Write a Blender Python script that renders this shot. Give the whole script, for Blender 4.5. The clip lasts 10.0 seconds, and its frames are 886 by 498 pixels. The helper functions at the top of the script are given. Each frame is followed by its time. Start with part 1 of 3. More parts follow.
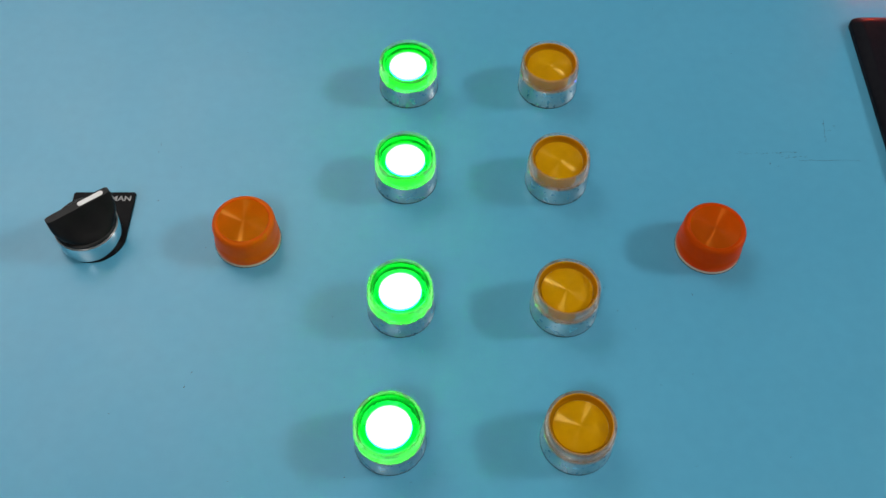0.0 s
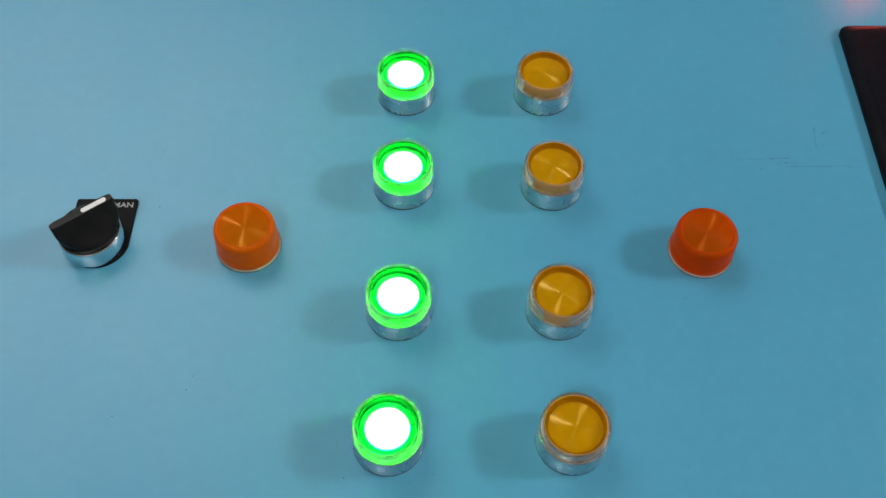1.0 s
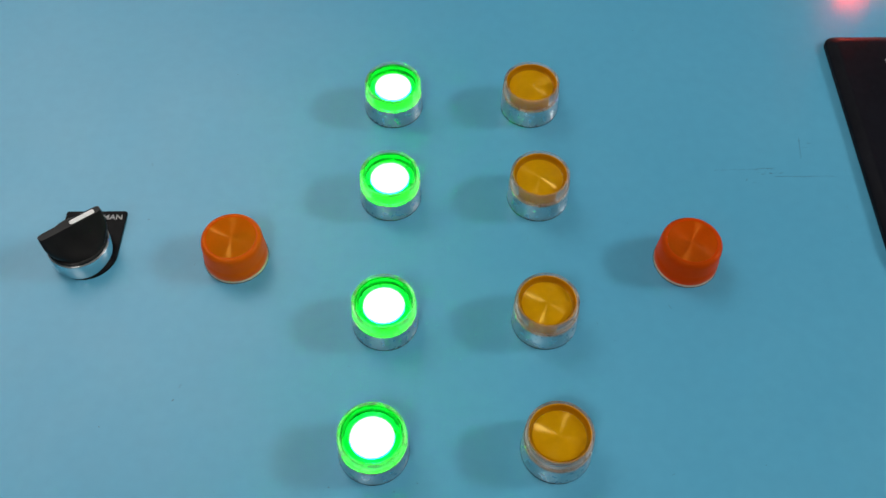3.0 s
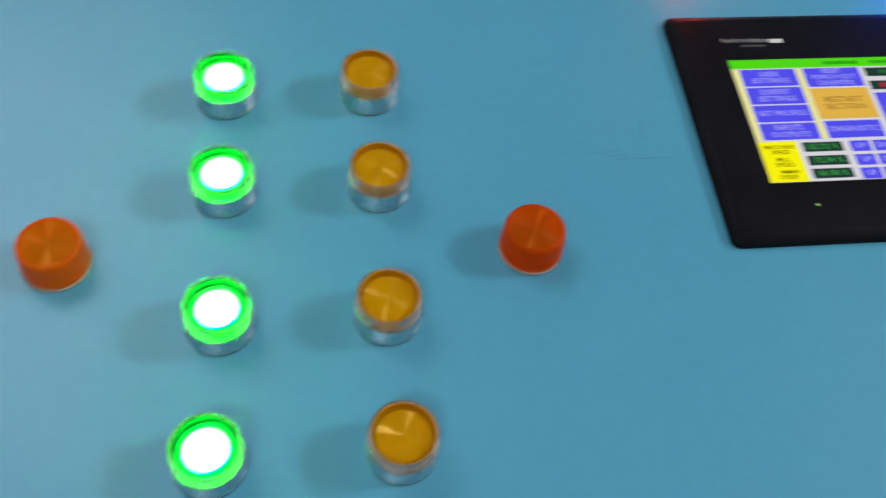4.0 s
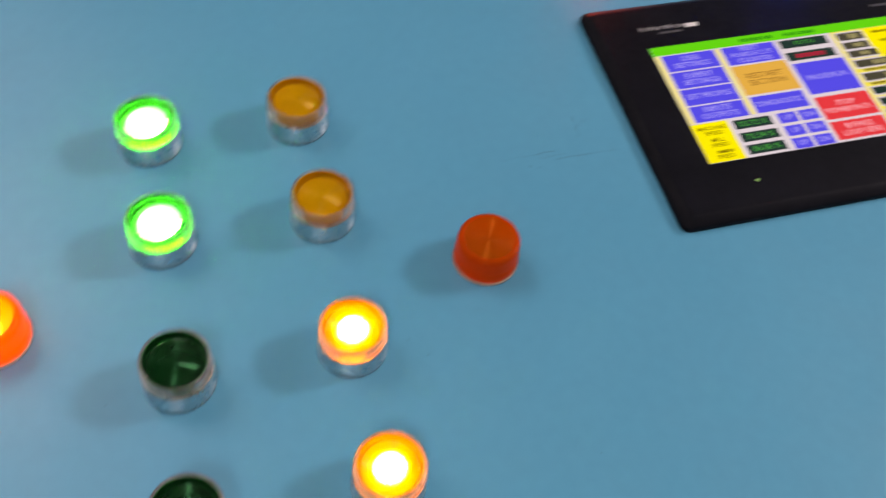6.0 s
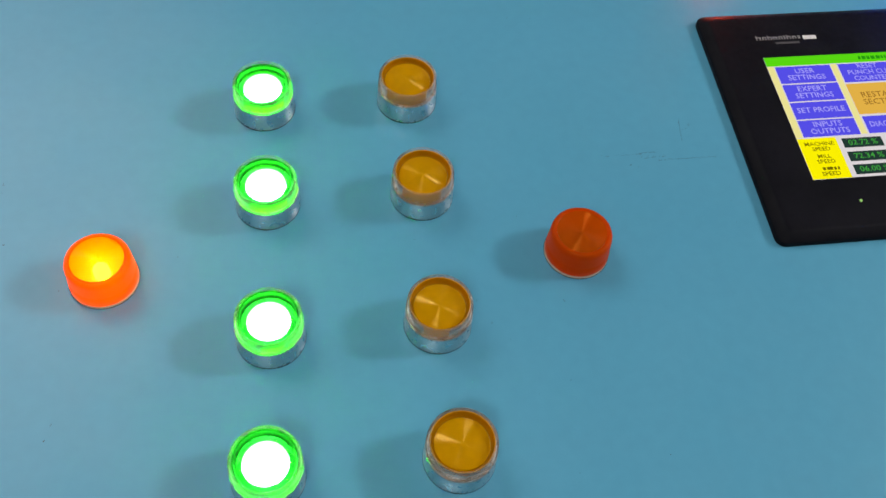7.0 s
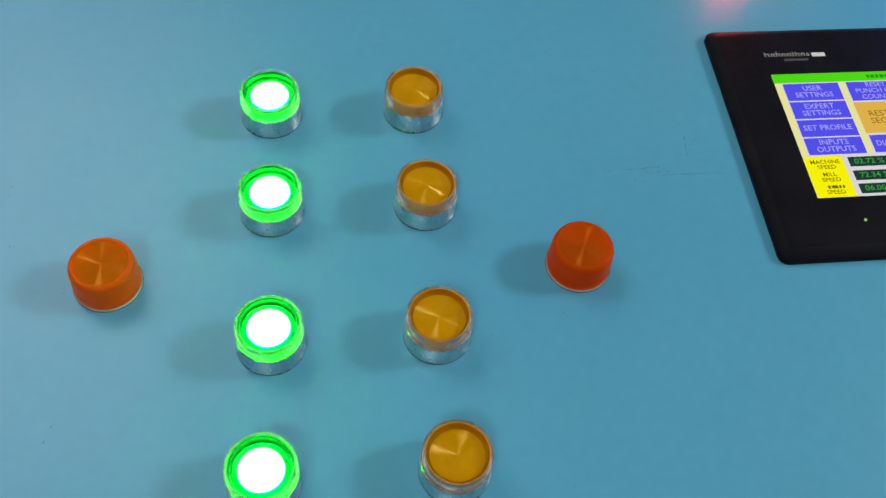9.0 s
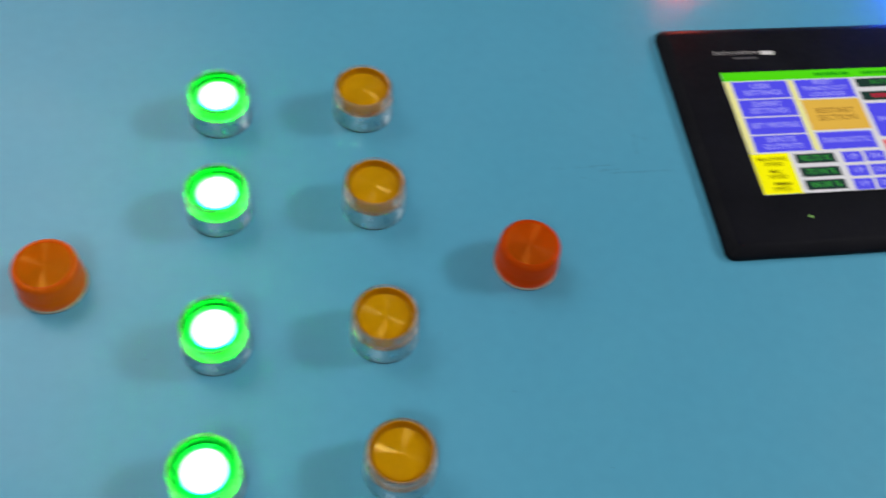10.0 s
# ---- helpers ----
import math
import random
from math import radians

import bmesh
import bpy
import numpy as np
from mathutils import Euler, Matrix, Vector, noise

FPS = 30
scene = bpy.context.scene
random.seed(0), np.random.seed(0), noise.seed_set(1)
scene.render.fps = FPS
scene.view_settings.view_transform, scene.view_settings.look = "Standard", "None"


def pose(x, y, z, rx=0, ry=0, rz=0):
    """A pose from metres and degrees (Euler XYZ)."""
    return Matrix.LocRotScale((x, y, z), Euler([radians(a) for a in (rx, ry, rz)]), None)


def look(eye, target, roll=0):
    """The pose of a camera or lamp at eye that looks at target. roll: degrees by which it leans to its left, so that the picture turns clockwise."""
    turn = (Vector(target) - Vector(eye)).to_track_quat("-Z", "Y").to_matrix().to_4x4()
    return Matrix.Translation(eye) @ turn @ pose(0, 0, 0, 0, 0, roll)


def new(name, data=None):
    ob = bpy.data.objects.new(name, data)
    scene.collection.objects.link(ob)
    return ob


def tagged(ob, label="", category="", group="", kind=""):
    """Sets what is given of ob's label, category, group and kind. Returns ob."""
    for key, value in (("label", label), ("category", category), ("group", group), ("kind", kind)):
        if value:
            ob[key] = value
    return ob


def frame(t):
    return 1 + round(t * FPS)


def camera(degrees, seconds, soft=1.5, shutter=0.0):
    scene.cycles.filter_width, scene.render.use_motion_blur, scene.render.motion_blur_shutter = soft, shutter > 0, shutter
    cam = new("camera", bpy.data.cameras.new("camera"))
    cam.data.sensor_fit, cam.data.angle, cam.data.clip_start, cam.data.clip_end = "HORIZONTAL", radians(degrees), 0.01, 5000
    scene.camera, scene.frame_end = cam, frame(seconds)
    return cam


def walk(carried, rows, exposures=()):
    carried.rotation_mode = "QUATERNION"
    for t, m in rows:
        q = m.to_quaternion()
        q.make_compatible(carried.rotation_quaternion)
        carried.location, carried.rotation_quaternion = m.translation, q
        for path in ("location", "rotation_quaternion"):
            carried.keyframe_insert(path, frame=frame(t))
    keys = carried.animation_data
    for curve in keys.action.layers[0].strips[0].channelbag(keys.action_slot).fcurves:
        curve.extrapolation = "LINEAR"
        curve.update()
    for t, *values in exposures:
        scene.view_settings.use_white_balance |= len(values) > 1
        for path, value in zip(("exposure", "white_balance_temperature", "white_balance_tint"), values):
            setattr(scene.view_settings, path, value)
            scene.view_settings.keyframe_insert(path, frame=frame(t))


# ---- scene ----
MM = 0.001
cam = camera(47.49, 10.0, soft=1.5, shutter=0.9)
PATH = [
    (0, pose(-0.0598, -0.2208, 0.3944, 32.38, -0.60, -0.40)),
    (0.5, pose(-0.0576, -0.2232, 0.3967, 32.63, -0.54, -0.56)),
    (1, pose(-0.0592, -0.2260, 0.4008, 32.78, -0.60, -0.54)),
    (1.5, pose(-0.0577, -0.2264, 0.4023, 32.73, -0.43, -0.43)),
    (2, pose(-0.0549, -0.2279, 0.4031, 32.96, -0.28, -0.44)),
    (3.5, pose(-0.0448, -0.2307, 0.3996, 33.94, -0.50, -1.05)),
    (3.7, pose(-0.0344, -0.2281, 0.3974, 33.59, -2.39, -3.06)),
    (4, pose(-0.0322, -0.2188, 0.3899, 33.21, -4.76, -6.30)),
    (4.2, pose(-0.0317, -0.2104, 0.3903, 33.19, -5.86, -8.57)),
    (4.5, pose(-0.0326, -0.1993, 0.3883, 33.94, -7.16, -12.60)),
    (4.7, pose(-0.0286, -0.1972, 0.3887, 34.71, -7.78, -15.54)),
    (5, pose(-0.0281, -0.1916, 0.3866, 36.39, -9.00, -20.08)),
    (5.3, pose(-0.0379, -0.1980, 0.3866, 37.68, -9.51, -22.40)),
    (5.5, pose(-0.0413, -0.2044, 0.3864, 37.61, -7.29, -21.37)),
    (5.8, pose(-0.0493, -0.2063, 0.3820, 35.54, -4.44, -18.23)),
    (6, pose(-0.0505, -0.2083, 0.3809, 34.84, -4.96, -15.28)),
    (6.2, pose(-0.0517, -0.2072, 0.3796, 33.63, -4.69, -12.41)),
    (7.3, pose(-0.0525, -0.2160, 0.3911, 33.37, -3.98, -7.05)),
    (7.5, pose(-0.0519, -0.2163, 0.3902, 33.19, -4.30, -6.84)),
    (8, pose(-0.0500, -0.2158, 0.3943, 33.02, -4.15, -6.37)),
    (8.5, pose(-0.0475, -0.2136, 0.3935, 33.26, -4.16, -6.27)),
    (9, pose(-0.0464, -0.2132, 0.3924, 33.54, -3.84, -6.02)),
    (9.5, pose(-0.0456, -0.2137, 0.3930, 33.65, -3.90, -6.03)),
    (9.8, pose(-0.0401, -0.2169, 0.3917, 33.99, -4.11, -6.16)),
    (10, pose(-0.0319, -0.2159, 0.3933, 33.67, -4.58, -7.00)),
]
TINT = [(0, 0, 6500, 10), (3.6, 0, 6500, 10), (4.4, 0, 6350, 11), (4.8, 0, 6420, 13), (5.3, 0, 7050, 28), (6.2, 0, 7000, 24), (7.3, 0, 6720, 12), (7.8, 0, 6720, 12), (8.2, 0, 6520, 9), (10, 0, 6500, 10)]  # the camera's white balance drifts while the amber lamps burn
walk(cam, PATH, TINT)

# ---- world and lamps: a closed workshop room, its square ceiling panels unseen and assumed ----
world = bpy.data.worlds.new("world")
world.use_nodes = True
world.node_tree.nodes["Background"].inputs[0].default_value = (0.55, 0.62, 0.7, 1)
world.node_tree.nodes["Background"].inputs[1].default_value = 0.15
scene.world = world
CEILING = 2.40
FLOOR = -0.95
LAMPS = [  # x, y, width, watts
    (3.75, 0.25, 0.80, 176.0),
    (-0.80, -1.75, 0.70, 34.0),
    # helper at the mirror position, added to put pale gloss on the desk's left
    (-1.50, 1.75, 2.20, 9.0),
]
for lx, ly, size, watts in LAMPS:
    data = bpy.data.lights.new("panel_light", "AREA")
    data.size, data.energy, data.color = size, watts, (1.0, 0.97, 0.93)
    lamp = new("panel_light", data)
    lamp.matrix_world = look((lx, ly, CEILING - 0.035), (lx, ly, 0))


# ---- materials ----
def nodes_of(name):
    m = bpy.data.materials.new(name)
    m.use_nodes = True
    return m, m.node_tree.nodes, m.node_tree.links


def noise_ramp(n, l, scale, low, high, detail=4.0, lo=0.35, hi=0.65, stretch=None):
    co = n.new("ShaderNodeTexCoord")
    tex = n.new("ShaderNodeTexNoise")
    tex.inputs["Scale"].default_value = scale
    tex.inputs["Detail"].default_value = detail
    if stretch:
        mp = n.new("ShaderNodeMapping")
        mp.inputs["Scale"].default_value = stretch
        l.new(co.outputs["Object"], mp.inputs["Vector"])
        l.new(mp.outputs["Vector"], tex.inputs["Vector"])
    else:
        l.new(co.outputs["Object"], tex.inputs["Vector"])
    ramp = n.new("ShaderNodeValToRGB")
    ramp.color_ramp.elements[0].position, ramp.color_ramp.elements[1].position = lo, hi
    ramp.color_ramp.elements[0].color, ramp.color_ramp.elements[1].color = (*low, 1), (*high, 1)
    l.new(tex.outputs["Fac"], ramp.inputs["Fac"])
    return tex, ramp


def surface(name, low, high, scale, rough=0.5, metal=0.0, bump=0.0, bump_scale=2000.0, coat=0.0, rough_var=0.0, stretch=None, spec=0.5):
    """A solid surface: two tones of colour at one scale, fine relief and uneven gloss at another."""
    m, n, l = nodes_of(name)
    b = n["Principled BSDF"]
    _, ramp = noise_ramp(n, l, scale, low, high, stretch=stretch)
    l.new(ramp.outputs["Color"], b.inputs["Base Color"])
    b.inputs["Metallic"].default_value = metal
    b.inputs["Roughness"].default_value = rough
    b.inputs["Coat Weight"].default_value = coat
    b.inputs["Specular IOR Level"].default_value = spec
    if rough_var:
        _, r2 = noise_ramp(n, l, scale * 6, (rough - rough_var,) * 3, (rough + rough_var,) * 3)
        l.new(r2.outputs["Color"], b.inputs["Roughness"])
    if bump:
        tex, _ = noise_ramp(n, l, bump_scale, (0, 0, 0), (1, 1, 1))
        bp = n.new("ShaderNodeBump")
        bp.inputs["Strength"].default_value = bump
        bp.inputs["Distance"].default_value = 0.0002
        l.new(tex.outputs["Fac"], bp.inputs["Height"])
        l.new(bp.outputs["Normal"], b.inputs["Normal"])
    return m


def painted_panel():
    """Blue stove enamel: broad and fine tonal drift, orange-peel relief."""
    m, n, l = nodes_of("blue_enamel")
    b = n["Principled BSDF"]
    _, broad = noise_ramp(n, l, 7.0, (0.066, 0.300, 0.462), (0.078, 0.324, 0.487), lo=0.3, hi=0.7)
    _, fine = noise_ramp(n, l, 160.0, (0.955, 0.96, 0.965), (1, 1, 1), lo=0.3, hi=0.7)
    mix = n.new("ShaderNodeMix")
    mix.data_type, mix.blend_type = "RGBA", "MULTIPLY"
    mix.inputs["Factor"].default_value = 1.0
    l.new(broad.outputs["Color"], mix.inputs[6])
    l.new(fine.outputs["Color"], mix.inputs[7])
    l.new(mix.outputs[2], b.inputs["Base Color"])
    _, gl = noise_ramp(n, l, 40.0, (0.30,) * 3, (0.36,) * 3)
    l.new(gl.outputs["Color"], b.inputs["Roughness"])
    b.inputs["Specular IOR Level"].default_value = 0.46
    peel, _ = noise_ramp(n, l, 900.0, (0, 0, 0), (1, 1, 1))
    bp = n.new("ShaderNodeBump")
    bp.inputs["Strength"].default_value, bp.inputs["Distance"].default_value = 0.045, 0.0002
    l.new(peel.outputs["Fac"], bp.inputs["Height"])
    l.new(bp.outputs["Normal"], b.inputs["Normal"])
    return m


def plastic_lens(name, body, tint, clear, rough=0.22, through_light=0.5, passing=None, spec=0.5, sheen=(1, 1, 1), film=False):
    """Moulded plastic that scatters some light and lets some pass, tinted."""
    m, n, l = nodes_of(name)
    b = n["Principled BSDF"]
    _, ramp = noise_ramp(n, l, 300.0, tuple(0.92 * c for c in body), body)
    l.new(ramp.outputs["Color"], b.inputs["Base Color"])
    b.inputs["Roughness"].default_value = rough
    b.inputs["Specular Tint"].default_value = (*sheen, 1)
    tl = n.new("ShaderNodeBsdfTranslucent")
    tl.inputs["Color"].default_value = (*tint, 1)
    tr = n.new("ShaderNodeBsdfTransparent")
    tr.inputs["Color"].default_value = (*(passing or tint), 1)
    b.inputs["Specular IOR Level"].default_value = spec
    m1, m2 = n.new("ShaderNodeMixShader"), n.new("ShaderNodeMixShader")
    m1.inputs[0].default_value, m2.inputs[0].default_value = through_light, clear
    l.new(b.outputs[0], m1.inputs[1]), l.new(tl.outputs[0], m1.inputs[2])
    l.new(m1.outputs[0], m2.inputs[1]), l.new(tr.outputs[0], m2.inputs[2])
    if film:
        fr, gl, m3 = n.new("ShaderNodeFresnel"), n.new("ShaderNodeBsdfGlossy"), n.new("ShaderNodeMixShader")
        fr.inputs["IOR"].default_value, gl.inputs["Roughness"].default_value = 1.11, rough
        l.new(fr.outputs[0], m3.inputs[0]), l.new(m2.outputs[0], m3.inputs[1]), l.new(gl.outputs[0], m3.inputs[2])
        l.new(m3.outputs[0], n["Material Output"].inputs["Surface"])
    else:
        l.new(m2.outputs[0], n["Material Output"].inputs["Surface"])
    return m


def glow(name, colour, strength):
    m, n, l = nodes_of(name)
    e = n.new("ShaderNodeEmission")
    e.inputs["Color"].default_value, e.inputs["Strength"].default_value = (*colour, 1), strength
    l.new(e.outputs[0], n["Material Output"].inputs["Surface"])
    return m


def srgb(r, g, b):
    return tuple(((c / 255 + 0.055) / 1.055) ** 2.4 if c > 10 else c / 255 / 12.92 for c in (r, g, b))


ENAMEL = painted_panel()
CHROME = surface("satin_chrome", (0.60, 0.62, 0.63), (0.68, 0.70, 0.71), 60, rough=0.30, metal=1.0, rough_var=0.04)
BRIGHT = surface("bright_chrome", (0.80, 0.80, 0.81), (0.86, 0.86, 0.86), 200, rough=0.10, metal=1.0)
CLEAR = plastic_lens("clear_silicone", (0.50, 0.49, 0.46), (0.97, 0.95, 0.91), 0.82, rough=0.18, through_light=0.62, passing=(0.985, 0.98, 0.97), spec=0.5, film=True)
AMBER = plastic_lens("amber_lens", (0.90, 0.46, 0.010), (1.0, 0.50, 0.01), 0.32, rough=0.3, through_light=0.30, passing=(1.0, 0.46, 0.01), spec=0.2, sheen=(1.0, 0.72, 0.1))
# darker copy of the lens plastic: the groove's shade is in its colour
AMBER_GROOVE_SHADE = plastic_lens("amber_lens_groove_shade", (0.45, 0.21, 0.003), (1.0, 0.45, 0.01), 0.30, rough=0.25, through_light=0.12, passing=(1.0, 0.55, 0.02), spec=0.35, sheen=(1.0, 0.72, 0.2))
AMBER_TOP = plastic_lens("amber_lens_top", (0.80, 0.42, 0.002), (1.0, 0.6, 0.02), 0.22, rough=0.22, through_light=0.2, passing=(1.0, 0.9, 0.7), spec=0.42, sheen=(1.0, 0.72, 0.16))
GREEN = plastic_lens("green_lens", (0.0, 0.030, 0.006), (0.0, 0.9, 0.03), 0.10, rough=0.3, through_light=0.30, passing=(0.0, 1.0, 0.03), spec=0.2, sheen=(0.0, 1.0, 0.2))
# nearly opaque dark green, so the groove stays shaded when the lamp is lit
GREEN_GROOVE_SHADE = plastic_lens("green_lens_groove_shade", (0.001, 0.022, 0.005), (0.002, 0.9, 0.03), 0.0, rough=0.3, through_light=0.0005, passing=(0.01, 1.0, 0.04), spec=0.2, sheen=(0.2, 1.0, 0.3))
GREEN_TOP = plastic_lens("green_lens_top", (0.002, 0.050, 0.012), (0.02, 0.9, 0.05), 0.55, rough=0.20, through_light=0.06, passing=(0.9, 1.0, 0.9), spec=0.4, sheen=(0.2, 1.0, 0.4))
ORANGE = plastic_lens("orange_lens", (0.78, 0.15, 0.003), (1.0, 0.09, 0.003), 0.16, rough=0.30, through_light=0.30, passing=(1.0, 0.10, 0.005), spec=0.35, sheen=(1.0, 0.5, 0.2))
DEEP_ORANGE = plastic_lens("deep_orange_lens", (0.66, 0.092, 0.002), (1.0, 0.12, 0.003), 0.26, rough=0.30, through_light=0.45, passing=(1.0, 0.24, 0.01), spec=0.35, sheen=(1.0, 0.5, 0.2))
RED_RING = surface("dark_red_ring", (0.16, 0.003, 0.003), (0.22, 0.005, 0.004), 300, rough=0.3)
RED = plastic_lens("red_lens", (0.35, 0.006, 0.004), (1.0, 0.03, 0.02), 0.50, rough=0.24, through_light=0.06, passing=(1.0, 0.9, 0.45))
BLUE = plastic_lens("blue_lens", (0.004, 0.02, 0.35), (0.03, 0.12, 1.0), 0.45, rough=0.24, through_light=0.2, passing=(0.2, 0.5, 1.0))
ORANGE_TOP = plastic_lens("orange_lens_top", (0.74, 0.175, 0.003), (1.0, 0.85, 0.012), 0.25, rough=0.22, through_light=0.30, passing=(1.0, 0.85, 0.35), spec=0.5, sheen=(1.0, 0.5, 0.08))
DEEP_ORANGE_TOP = plastic_lens("deep_orange_lens_top", (0.58, 0.092, 0.002), (1.0, 0.34, 0.010), 0.30, rough=0.24, through_light=0.22, passing=(1.0, 0.6, 0.3), spec=0.4, sheen=(1.0, 0.36, 0.05))
WHITE_RING = surface("white_gasket", (0.42, 0.38, 0.30), (0.50, 0.45, 0.36), 300, rough=0.5)
BLACK = surface("black_plastic", (0.005, 0.005, 0.0055), (0.009, 0.0085, 0.009), 120, rough=0.42, bump=0.12, bump_scale=2500, rough_var=0.06, spec=0.18)
BEZEL = surface("black_bezel", (0.0030, 0.0034, 0.0062), (0.0052, 0.0056, 0.0092), 45, rough=0.56, bump=0.10, bump_scale=3000, rough_var=0.07, spec=0.08)
PLATE = surface("black_legend_plate", (0.004, 0.004, 0.005), (0.007, 0.007, 0.008), 150, rough=0.4, spec=0.05)
PRINT = surface("white_print", (0.66, 0.66, 0.66), (0.76, 0.76, 0.76), 400, rough=0.5)
GREY_PRINT = surface("grey_print", (0.34, 0.34, 0.35), (0.46, 0.46, 0.46), 400, rough=0.5)
DIM_PRINT = surface("dim_print", (0.05, 0.05, 0.055), (0.08, 0.08, 0.085), 400, rough=0.5)
SCUFF = surface("dark_scuff", (0.015, 0.03, 0.04), (0.04, 0.08, 0.10), 900, rough=0.7)
# dark blue-black of the sealing ring, also standing in for contact shadow
RUBBER_SHADE = surface("rubber_and_contact_shade", (0.02, 0.035, 0.045), (0.03, 0.05, 0.06), 300, rough=0.7)
STEEL = surface("grey_desk_steel", (0.25, 0.27, 0.29), (0.3, 0.32, 0.34), 5, rough=0.5, bump=0.1, bump_scale=600)
WALL = surface("cream_wall_paint", (0.28, 0.28, 0.27), (0.34, 0.34, 0.32), 2.0, rough=0.8, bump=0.2, bump_scale=120)
CONCRETE = surface("grey_floor", (0.22, 0.22, 0.21), (0.32, 0.31, 0.30), 3.0, rough=0.6, bump=0.2, bump_scale=90)
CEIL = surface("white_ceiling", (0.70, 0.70, 0.69), (0.78, 0.78, 0.77), 2.0, rough=0.9)
GREEN_LED = glow("green_led", (0.0, 1.0, 0.05), 330.0)
# added whites that imitate the overexposed middle of a lit green and amber lens
WHITE_OUT = glow("white_out", (0.86, 1.0, 0.88), 3.2)
WARM_WHITE_OUT = glow("warm_white_out", (1.0, 0.90, 0.62), 60.0)
AMBER_LED = glow("amber_led", (1.0, 0.48, 0.008), 190.0)
ORANGE_LED = glow("orange_led", (1.0, 0.40, 0.02), 80.0)
RED_LED = glow("red_led", (1.0, 0.09, 0.075), 95.0)
BLUE_LED = glow("blue_led", (0.05, 0.20, 1.0), 210.0)
TUBE_GLOW = glow("diffuser_glow", (1.0, 0.97, 0.93), 3.0)


# ---- mesh helpers ----
def link_mesh(name, bm, material, parent=None, smooth=None):
    me = bpy.data.meshes.new(name)
    bmesh.ops.recalc_face_normals(bm, faces=bm.faces)
    if smooth is not None:
        for f in bm.faces:
            f.smooth = True
        for e in bm.edges:
            e.smooth = len(e.link_faces) == 2 and e.calc_face_angle(0) < radians(smooth)
    bm.to_mesh(me)
    bm.free()
    me.materials.append(material)
    ob = new(name, me)
    ob.parent = parent
    return ob


def part(name, bm, material, parent, label="", smooth=None):
    return tagged(link_mesh(name, bm, material, parent, smooth), label)


def thing(name, x, y, z, label, category, group="", turn=0):
    ob = new(name)
    ob.empty_display_size = 0.01
    ob.matrix_basis = pose(x * MM, y * MM, z * MM, 0, 0, turn)
    return tagged(ob, label, category, group)


def lathe(profile, segments=72, close=False):
    """A surface of revolution about z; profile: (radius, height) in millimetres."""
    bm = bmesh.new()
    rings = []
    for r, z in profile:
        if r < 1e-6:
            rings.append([bm.verts.new((0, 0, z * MM))])
        else:
            rings.append([bm.verts.new((r * MM * math.cos(2 * math.pi * k / segments), r * MM * math.sin(2 * math.pi * k / segments), z * MM)) for k in range(segments)])
    pairs = list(zip(rings, rings[1:]))
    if close:
        pairs.append((rings[-1], rings[0]))
    for a, b in pairs:
        for k in range(segments):
            j = (k + 1) % segments
            if len(a) == 1 and len(b) > 1:
                bm.faces.new((a[0], b[k], b[j]))
            elif len(b) == 1 and len(a) > 1:
                bm.faces.new((a[k], a[j], b[0]))
            elif len(a) > 1:
                bm.faces.new((a[k], a[j], b[j], b[k]))
    return bm


def box(x0, x1, y0, y1, z0, z1, bevel=0.0, segments=2):
    """A box in metres with rounded edges."""
    bm = bmesh.new()
    bmesh.ops.create_cube(bm, size=1)
    bmesh.ops.scale(bm, vec=(x1 - x0, y1 - y0, z1 - z0), verts=bm.verts)
    bmesh.ops.translate(bm, vec=((x0 + x1) / 2, (y0 + y1) / 2, (z0 + z1) / 2), verts=bm.verts)
    if bevel:
        bmesh.ops.bevel(bm, geom=bm.edges[:], offset=bevel, segments=segments, profile=0.5, affect="EDGES")
    return bm


def prism(outline, z0, z1, bevel=0.0):
    """An upright prism over a closed outline (metres)."""
    bm = bmesh.new()
    f = bm.faces.new([bm.verts.new((x, y, z0)) for x, y in outline])
    ext = bmesh.ops.extrude_face_region(bm, geom=[f])
    bmesh.ops.translate(bm, vec=(0, 0, z1 - z0), verts=[v for v in ext["geom"] if isinstance(v, bmesh.types.BMVert)])
    if bevel:
        top = [e for e in bm.edges if all(abs(v.co.z - z1) < 1e-7 for v in e.verts)]
        bmesh.ops.bevel(bm, geom=top, offset=bevel, segments=2, profile=0.5, affect="EDGES")
    return bm


def rounded(x0, x1, y0, y1, r, steps=6):
    pts = []
    for cx, cy, a0 in ((x1 - r, y1 - r, 0), (x0 + r, y1 - r, 90), (x0 + r, y0 + r, 180), (x1 - r, y0 + r, 270)):
        for k in range(steps + 1):
            a = radians(a0 + 90 * k / steps)
            pts.append((cx + r * math.cos(a), cy + r * math.sin(a)))
    return pts


def lettering(name, body, x, y, z, size, material, parent, stretch=1.0, align="CENTER", shear=0.0, thick=0.0):
    """Built-in font letters as a flat mesh part; x, y: the middle of the line."""
    cu = bpy.data.curves.new(name, "FONT")
    cu.body, cu.size, cu.align_x, cu.align_y, cu.shear, cu.offset = body, size, align, "CENTER", shear, thick
    cu.resolution_u = 2
    tmp = bpy.data.objects.new(name, cu)
    scene.collection.objects.link(tmp)
    me = bpy.data.meshes.new_from_object(tmp.evaluated_get(bpy.context.evaluated_depsgraph_get()))
    bpy.data.objects.remove(tmp)
    me.transform(Matrix.Translation((x, y, z)) @ Matrix.Diagonal((stretch, 1, 1, 1)))
    me.materials.clear()
    me.materials.append(material)
    ob = new(name, me)
    ob.parent = parent
    return ob


